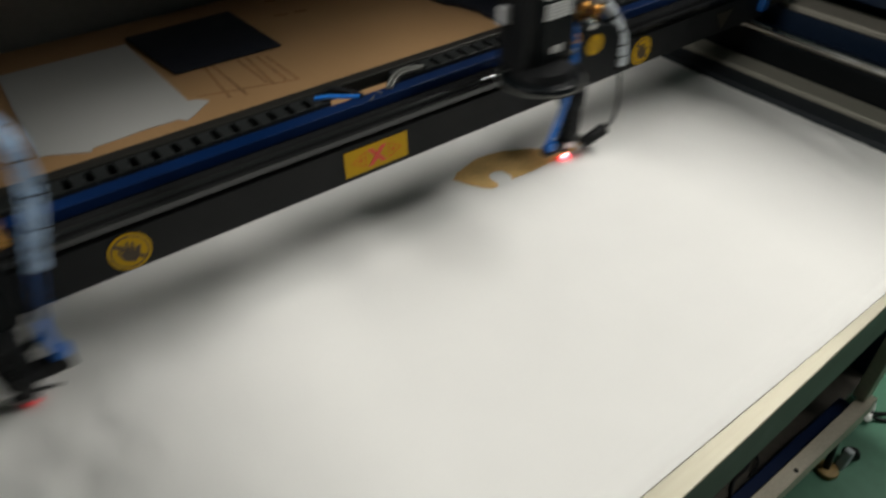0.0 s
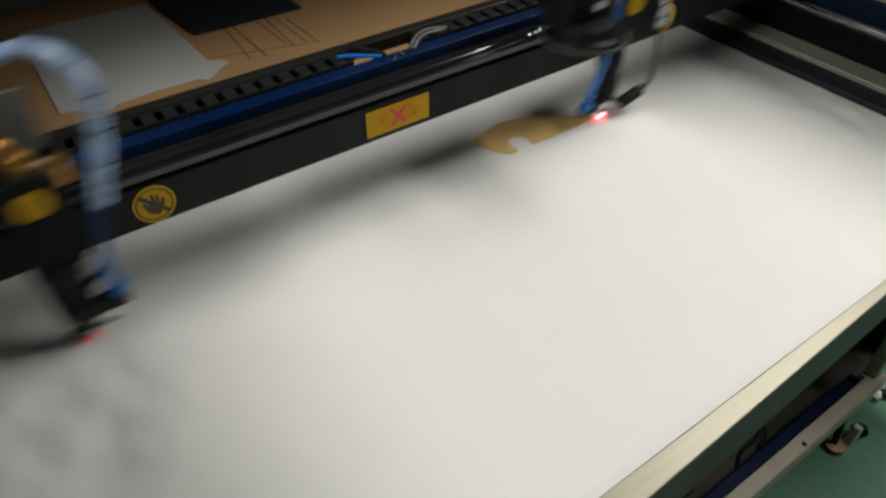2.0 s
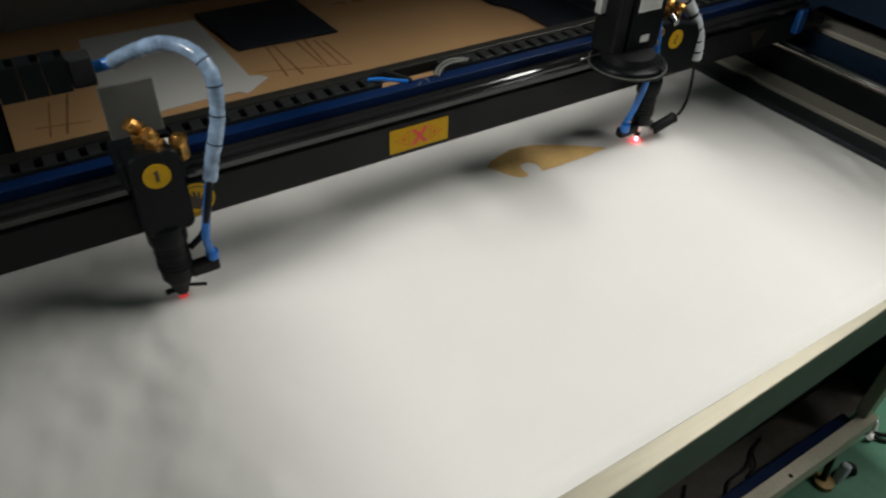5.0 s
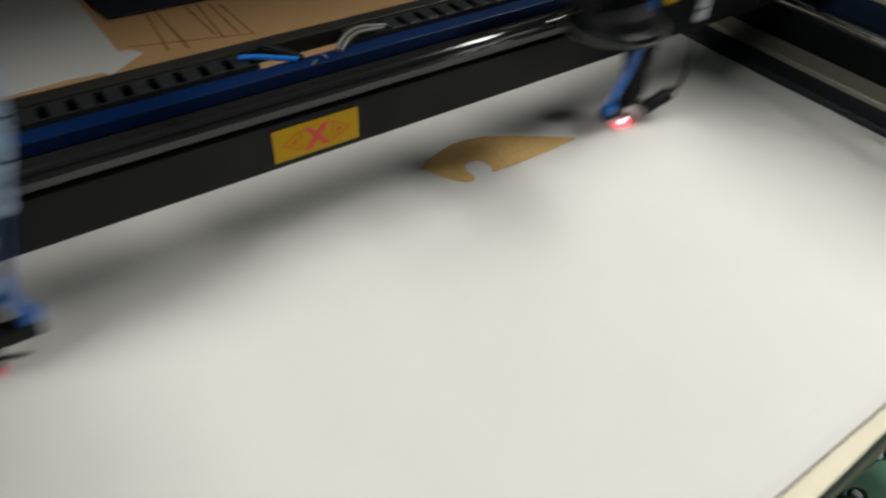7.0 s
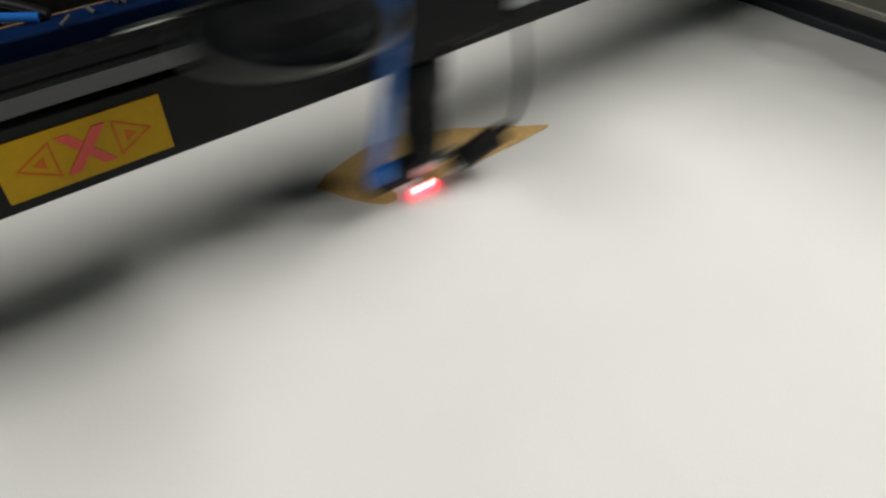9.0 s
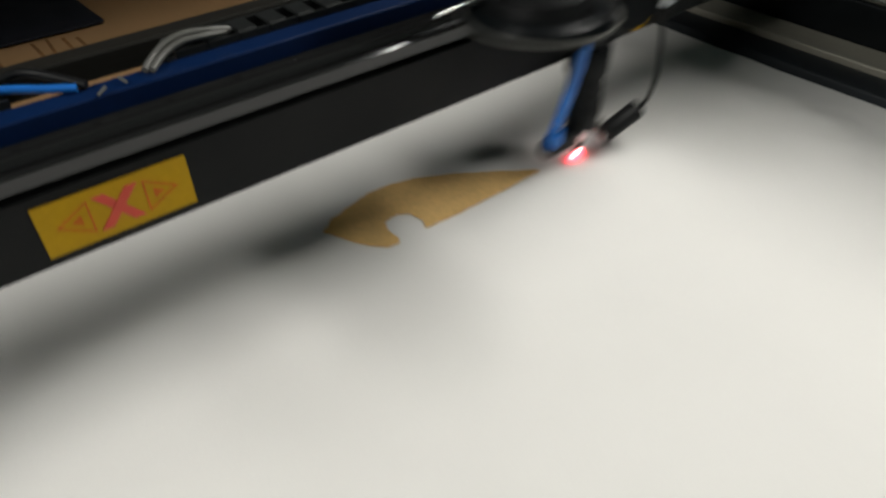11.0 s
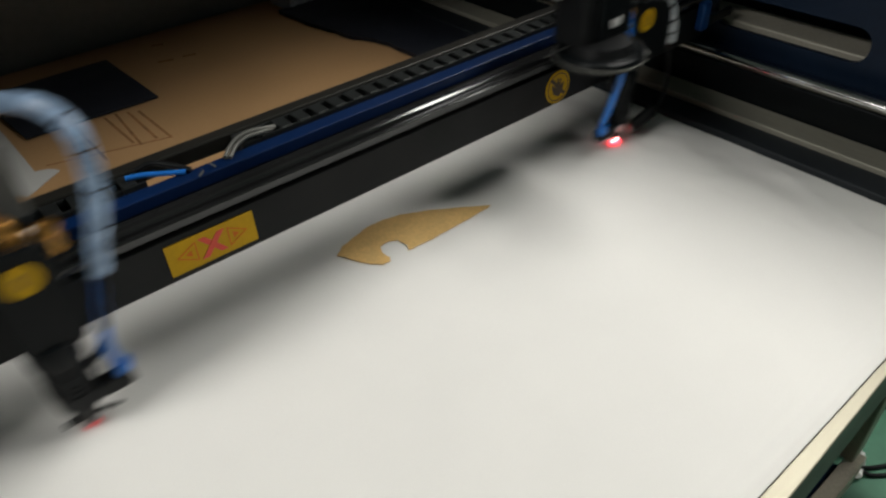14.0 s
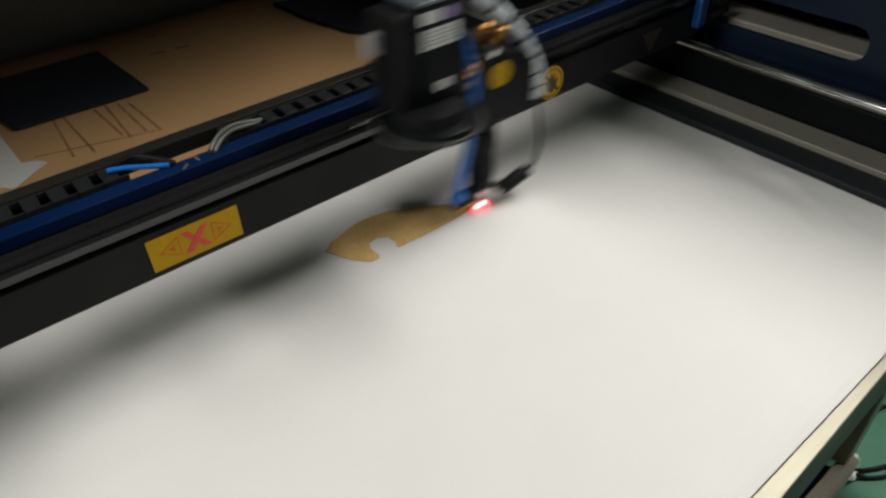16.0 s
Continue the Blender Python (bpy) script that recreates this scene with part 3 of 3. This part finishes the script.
# ---- laser heads ----
def sleeve_bands(parent, pts, r, skip, mat, name):
    path = smooth_path(pts, 14)
    k = 0
    while k + skip < len(path):
        seg = path[k:k + skip - 1]
        part(name, pipe([seg[0], seg[len(seg) // 2], seg[-1]], r, 14, None, 3), mat, parent, "", True)
        k += skip


def nozzle_set(head, dx):
    y = -0.020
    first = dx > 0.001
    r = 0.0225 if first else 0.0190
    tube = part("lens_tube", rod((dx, y, 0.892), (dx, y, 0.985), r - 0.0015, r, bevel=0.002), BLACK, head, "black lens tube", True)
    part("knurled_ring", rod((dx, y, 0.956), (dx, y, 0.985), r + 0.003, bevel=0.002), BLACK, tube, "", True)
    part("tube_seam", rod((dx, y, 0.9385), (dx, y, 0.9400), r + 0.0003), RUBBER, tube, "", True)
    for k in range(3):
        part("thread_ring", rod((dx, y, 0.912 + 0.007 * k), (dx, y, 0.914 + 0.007 * k), r + 0.0002), RUBBER, tube, "", True)
    part("nozzle_cone", rod((dx, y, 0.876), (dx, y, 0.892), 0.0130 if first else 0.0095, 0.0180), RUBBER if first else CHROME, head, "nozzle cone", True)
    part("nozzle_tip", rod((dx, y, 0.862), (dx, y, 0.877), 0.0085 if first else 0.0045, 0.0125 if first else 0.0085), RUBBER, head, "", True)


def laser_head_left():
    h = empty("laser_module")
    tagged(h, "black laser head number one with brass fittings and blue hose", "laser head", "laser heads")
    d = 0.006
    part("carriage", box(d - 0.034, d + 0.040, -0.030, 0.036, 1.0475, 1.085, 0.004), BLACK, h)
    part("front_plate", plate(round_poly(d - 0.026, d + 0.036, 0.978, 1.096, 0.012), -0.040, -0.006, "y", 0.002), BLACK, h, "black front plate")
    disc = part("number_disc", rod((d + 0.004, -0.0415, 1.066), (d + 0.004, -0.040, 1.066), 0.0165, seg=32), YELLOW, h, "round yellow number sticker")
    part("digit_one", plate([(d + 0.002, 1.059), (d + 0.006, 1.059), (d + 0.006, 1.074), (d + 0.003, 1.074), (d - 0.001, 1.070), (d + 0.002, 1.070)], -0.0420, -0.0415, "y"), DARKINK, disc, "dark digit one")
    nozzle_set(h, d)
    for x, y, z, tilt in ((0.008, 0.0, 1.106, -0.010), (0.018, -0.020, 1.100, -0.006), (0.046, -0.022, 1.086, 0.004)):
        f = part("brass_fitting", rod((x, y, z - 0.014), (x, y, z + 0.005), 0.0112, seg=6, bevel=0.001), BRASS, h, "brass push fitting")
        part("fitting_collar", rod((x, y, z + 0.004), (x + tilt, y, z + 0.016), 0.0105, 0.0092, bevel=0.001), BRASS, f, "", True)
    part("valve_knob", rod((0.032, -0.02, 1.085), (0.032, -0.02, 1.105), 0.006), CHROME, h, "", True)
    part("rear_bracket", box(-0.018, 0.048, 0.062, 0.066, 1.062, 1.142, 0.002), PLATEGREY, h, "grey rear bracket plate")
    arc = [(0.010, 0.085, 1.160), (0.030, 0.065, 1.176), (0.062, 0.030, 1.195), (0.088, -0.010, 1.195), (0.099, -0.030, 1.170), (0.095, -0.035, 1.120), (0.080, -0.035, 1.070), (0.071, -0.035, 1.038)]
    sl = part("hose_sleeve", pipe(arc, 0.0094, 14, None, 8, 0.06), SLEEVE, h, "clear bluish corrugated sleeve", True)
    sp = smooth_path(arc, 10)
    for k in (34, 42, 49, 56):
        v = (sp[k + 1] - sp[k]).normalized()
        part("tape_band", rod(sp[k], sp[k] + v * 0.0018, 0.0099), RUBBER, sl)
    part("inner_hose", pipe([(-0.030, 0.095, 1.152), (-0.005, 0.090, 1.156), (0.014, 0.082, 1.163)], 0.0075), HOSE, h, "bright blue hose end", True)
    part("air_hose", pipe([(0.073, -0.035, 1.050), (0.058, -0.042, 1.000), (0.050, -0.040, 0.960), (0.052, -0.028, 0.930), (0.056, -0.024, 0.912)], 0.0055), HOSE, h, "blue air hose", True)
    part("signal_wire", pipe([(0.073, -0.037, 1.05), (0.060, -0.046, 1.01), (0.054, -0.044, 0.985), (0.048, -0.030, 0.955), (0.030, -0.024, 0.935)], 0.0045), RUBBER, h, "black wire", True)
    el = part("elbow_fitting", box(0.022, 0.062, -0.033, -0.015, 0.888, 0.908, 0.004), RUBBER, h, "black elbow fitting")
    part("elbow_collar", rod((0.055, -0.024, 0.906), (0.056, -0.024, 0.918), 0.0085), HOSE, el, "", True)
    part("clamp_screw", rod((d + 0.008, -0.022, 0.872), (d + 0.032, -0.031, 0.870), 0.0024), RUBBER, h, "small black clamp screw")
    part("clamp_tab", box(d - 0.022, d - 0.006, -0.026, -0.018, 0.868, 0.872), RUBBER, h)
    part("pointer_glow", rod((d, -0.020, 0.8535), (d, -0.020, 0.8545), 0.006), material("dim_red_light", (0.6, 0.05, 0.05), 0.5, bump=0.0, glow=((1.0, 0.10, 0.10), 0.4)), h, "faint red light spot")
    upper = part("chain_run", box(-0.04, -0.012, 0.076, 0.104, 1.138, 1.176, 0.003), CHAINM, h, "upper run of the cable chain")
    chain(upper, -0.066, 0.075, 1.138, 28, -1, TALL_LINK)
    return h


def laser_head_right():
    h = empty("laser_module")
    tagged(h, "black laser head number two with camera box and red pointer", "laser head", "laser heads")
    d = 0.0
    part("carriage", box(-0.040, 0.060, -0.030, 0.036, 1.0475, 1.085, 0.004), BLACK, h)
    shape = [(-0.034, 0.990), (0.004, 0.984), (0.014, 0.996), (0.034, 0.990), (0.062, 0.994), (0.078, 1.004), (0.080, 1.060), (0.066, 1.080), (0.020, 1.092), (-0.034, 1.100)]
    part("front_plate", plate(shape, -0.040, -0.006, "y", 0.003), BLACK, h, "black front plate with a scalloped lower edge")
    disc = part("number_disc", rod((0.014, -0.0415, 1.062), (0.014, -0.040, 1.062), 0.0165, seg=32), YELLOW, h, "round yellow number sticker")
    for z in (1.0555, 1.062, 1.0685):
        part("digit_stroke", box(0.0105, 0.0175, -0.0420, -0.0415, z - 0.001, z + 0.001), DARKINK, disc)
    part("digit_stroke", box(0.0155, 0.0175, -0.0421, -0.0415, 1.062, 1.0685), DARKINK, disc)
    part("digit_stroke", box(0.0105, 0.0125, -0.0421, -0.0415, 1.0555, 1.062), DARKINK, disc)
    nozzle_set(h, d)
    # camera box
    bx = part("camera_box", box(-0.135, -0.068, -0.072, -0.012, 1.078, 1.192, 0.004), BLACK, h, "black camera box with white labels")
    part("lid", box(-0.1355, -0.0675, -0.0725, -0.0115, 1.192, 1.196, 0.0015), BOXTOP, bx, "satin grey lid")
    part("side_block", box(-0.161, -0.1355, -0.066, -0.010, 1.070, 1.186, 0.006), RUBBER, bx)
    # small pale block on the outer side of the side block
    part("pale_block", box(-0.174, -0.160, -0.034, -0.020, 1.136, 1.162, 0.003), LABELBAR, bx, "small pale grey block beside the camera box")
    part("lid_screw", rod((-0.129, -0.066, 1.1955), (-0.129, -0.066, 1.1975), 0.003), GREY, bx)
    part("lid_screw", rod((-0.110, -0.018, 1.1955), (-0.110, -0.018, 1.1975), 0.003), GREY, bx)
    lab = part("type_label", box(-0.131, -0.106, -0.0730, -0.0721, 1.173, 1.186), LABEL, bx, "small white label")
    part("seal_sticker", rod((-0.091, -0.0730, 1.179), (-0.091, -0.0721, 1.179), 0.0075), SEAL, bx, "round purple seal")
    lab = part("type_label", box(-0.130, -0.082, -0.0730, -0.0721, 1.145, 1.167), LABEL, bx, "white label with rows of grey print")
    for k in range(4):
        part("print_row", box(-0.127, -0.086 - 0.006 * (k % 2), -0.0734, -0.0730, 1.149 + 0.0045 * k, 1.1508 + 0.0045 * k), LABELBAR, lab)
    part("small_label", box(-0.113, -0.095, -0.0730, -0.0721, 1.094, 1.105), LABEL, bx, "small white label")
    ring = part("light_ring", rod((-0.122, -0.064, 1.052), (-0.122, -0.064, 1.067), 0.064, 0.061, 40, None, 0.005), BLACK, h, "round black ring light housing", True)
    part("ring_groove", rod((-0.122, -0.064, 1.067), (-0.122, -0.064, 1.079), 0.046, 0.042, 32), RUBBER, ring, "", True)
    part("rim_shine", rod((-0.122, -0.064, 1.0575), (-0.122, -0.064, 1.0595), 0.0644, seg=40), PLATEGREY, ring, "", True)
    part("wing_screw", pipe([(-0.118, -0.112, 1.078), (-0.106, -0.122, 1.068), (-0.088, -0.104, 1.076)], 0.0014), BLACK, h, "thin wing screw", True)
    part("screw_head", rod((-0.106, -0.128, 1.066), (-0.106, -0.120, 1.070), 0.003), BLACK, h, "", True)
    part("side_screw", rod((-0.205, -0.040, 1.072), (-0.160, -0.040, 1.072), 0.002), STEEL, h, "thin steel adjusting screw", True)
    part("mount_arm", box(-0.100, -0.030, -0.040, -0.012, 1.062, 1.082, 0.003), BLACK, h)
    # fittings
    for x, y, z in ((0.006, -0.012, 1.112), (0.028, -0.018, 1.104)):
        f = part("brass_fitting", rod((x, y, z - 0.018), (x, y, z), 0.0085, seg=6, bevel=0.001), BRASS, h, "brass push fitting")
        part("fitting_collar", rod((x, y, z), (x + 0.012, y, z + 0.004), 0.007, bevel=0.001), BRASS, f, "", True)
    part("brass_valve", rod((-0.052, -0.042, 1.085), (-0.030, -0.042, 1.085), 0.008, bevel=0.001), BRASS, h, "brass valve", True)
    part("valve_screw", rod((-0.052, -0.052, 1.072), (-0.044, -0.052, 1.072), 0.004), GREY, h, "", True)
    part("chrome_knob", rod((0.000, -0.045, 1.096), (0.000, -0.030, 1.100), 0.006), STEEL, h, "steel knob", True)
    part("air_hose", pipe([(-0.052, -0.020, 1.165), (-0.048, -0.035, 1.140), (-0.040, -0.044, 1.090), (-0.040, -0.050, 1.045), (-0.047, -0.048, 0.985), (-0.050, -0.036, 0.930), (-0.049, -0.029, 0.912)], 0.0056), HOSE, h, "bright blue air hose", True)
    el = part("elbow_fitting", box(-0.057, -0.012, -0.032, -0.014, 0.876, 0.894, 0.004), RUBBER, h, "black elbow fitting")
    part("elbow_collar", rod((-0.048, -0.028, 0.890), (-0.048, -0.028, 0.904), 0.0085), HOSE, el, "", True)
    ptr = part("red_pointer", rod((0.028, -0.030, 0.8725), (0.079, -0.034, 0.8890), 0.0105, bevel=0.0015), RUBBER, h, "black barrel red pointer", True)
    part("pointer_collar", rod((0.0735, -0.0336, 0.8872), (0.0770, -0.0338, 0.8883), 0.0113), BLACK, ptr, "", True)
    part("pointer_lens", rod((0.022, -0.0296, 0.8706), (0.0285, -0.0300, 0.8727), 0.0062), CHROME, ptr, "", True)
    part("pointer_bracket", box(0.008, 0.030, -0.027, -0.0235, 0.878, 0.8905, 0.001), PLATEGREY, h, "small grey bracket plate")
    part("bracket_screw", rod((0.026, -0.029, 0.884), (0.026, -0.027, 0.884), 0.0032, seg=12), CHROME, h, "", True)
    part("pointer_wire", pipe([(0.077, -0.034, 0.888), (0.090, -0.036, 0.897), (0.099, -0.036, 0.918), (0.101, -0.035, 0.945), (0.097, -0.034, 0.980), (0.092, -0.033, 1.01)], 0.0026), RUBBER, h, "thin black wire", True)
    arc = [(-0.060, 0.058, 1.184), (-0.036, 0.046, 1.187), (-0.004, 0.026, 1.174), (0.026, 0.008, 1.146), (0.056, -0.012, 1.110), (0.079, -0.028, 1.067), (0.089, -0.033, 1.030), (0.092, -0.033, 0.998)]
    core = part("wrapped_hose", pipe(arc, 0.0088), RUBBER, h, "black hose in grey spiral wrap", True)
    sleeve_bands(core, arc, 0.0118, 8, WRAP, "wrap_band")
    part("hose_tail", pipe([(-0.050, 0.05, 1.186), (-0.044, 0.035, 1.172), (-0.042, 0.015, 1.166)], 0.006), HOSE, h, "", True)
    # pointer light
    part("laser_spot", rod((0, -0.020, 0.8545), (0, -0.020, 0.8575), 0.0024), HOTGLOW, h, "bright laser spot")
    part("pointer_glow", rod((0, -0.020, 0.8535), (0, -0.020, 0.8545), 0.0058), REDGLOW, h, "red light spot")
    part("chain_clamp", box(-0.038, 0.030, 0.060, 0.088, 1.136, 1.158, 0.002), CHAINM, h, "dark clamp that holds the cable chain end")
    part("clamp_arm", box(-0.036, -0.024, 0.030, 0.072, 1.080, 1.136, 0.002), BLACK, h)
    return h


head_one = laser_head_left()
head_two = laser_head_right()

# ---- floor clutter ----
FLOORLEADS = (
    ((1.180, -0.500, 0.020), (1.205, -0.515, 0.008), (1.26, -0.545, 0.006), (1.40, -0.60, 0.006), (1.60, -0.62, 0.006)),
    ((1.175, -0.508, 0.014), (1.190, -0.528, 0.007), (1.24, -0.562, 0.006), (1.38, -0.63, 0.006), (1.58, -0.70, 0.006)),
    ((1.34, -0.430, 0.006), (1.40, -0.455, 0.006), (1.50, -0.470, 0.006), (1.75, -0.44, 0.006)),
    ((1.41, -0.400, 0.006), (1.46, -0.425, 0.006), (1.56, -0.430, 0.006), (1.80, -0.38, 0.006)),
)
for pts in FLOORLEADS:
    tagged(part("power_cable", pipe(pts, 0.0048), RUBBER, None, "", True), "black cable lying loose on the green floor", "cable", "floor cables")
clip = part("cable_hook", pipe([(1.150, -0.505, 0.022), (1.166, -0.506, 0.008), (1.184, -0.500, 0.014), (1.190, -0.494, 0.034), (1.186, -0.488, 0.052)], 0.0072), WHITEP, None, "", True)
tagged(clip, "white plastic cable hook lying on the green floor", "hook")
for pts in (((0.62, -0.445, 0.109), (0.66, -0.425, 0.112), (0.72, -0.420, 0.109), (0.78, -0.39, 0.109)), ((0.70, -0.44, 0.109), (0.74, -0.43, 0.116), (0.77, -0.40, 0.112), (0.82, -0.385, 0.109)), ((0.42, -0.44, 0.109), (0.45, -0.42, 0.114), (0.50, -0.42, 0.109), (0.56, -0.38, 0.109))):
    tagged(part("loose_wire", pipe(pts, 0.0035), RUBBER, None, "", True), "thin black wire lying in the dusty tray", "wire", "tray wires")

# ---- movement ----
TURNS = [(-0.173, 0.518), (0.341, 0.175), (0.845, 0.518), (1.349, 0.176), (1.877, 0.519), (2.362, 0.164), (2.896, 0.527), (3.411, 0.176), (3.95, 0.527), (4.46, 0.175), (4.99, 0.532), (5.51, 0.180), (6.02, 0.545), (6.527, 0.183), (7.182, 0.660), (7.841, 0.176), (8.517, 0.676), (9.19, 0.182), (9.87, 0.672), (10.545, 0.182), (11.254, 0.672), (11.934, 0.186), (12.604, 0.675), (13.31, 0.198), (14.082, 0.765), (14.824, 0.194), (15.577, 0.762), (16.386, 0.173)]


def head_x(t):
    """Place of the right head along the beam: brakes and speeds up at each turn, steady between."""
    for (t0, x0), (t1, x1) in zip(TURNS, TURNS[1:]):
        if t <= t1:
            break
    u, span, h = t - t0, t1 - t0, 0.124
    v = (x1 - x0) / (span - h)
    if u < h:
        return x0 + v * u * u / 2 / h
    if u > span - h:
        return x1 - v * (span - u) ** 2 / 2 / h
    return x0 + v * (u - h / 2)


def motions():
    times = [k / 15 for k in range(241)]
    walk(head_two, [(t, pose(head_x(t), 0, 0)) for t in times])
    walk(head_one, [(t, pose(head_x(t) - 0.880, 0, 0)) for t in times])
    for link, s in ROLLING:
        walk(link, [(t, link_pose(s, head_x(t))) for t in times])


motions()
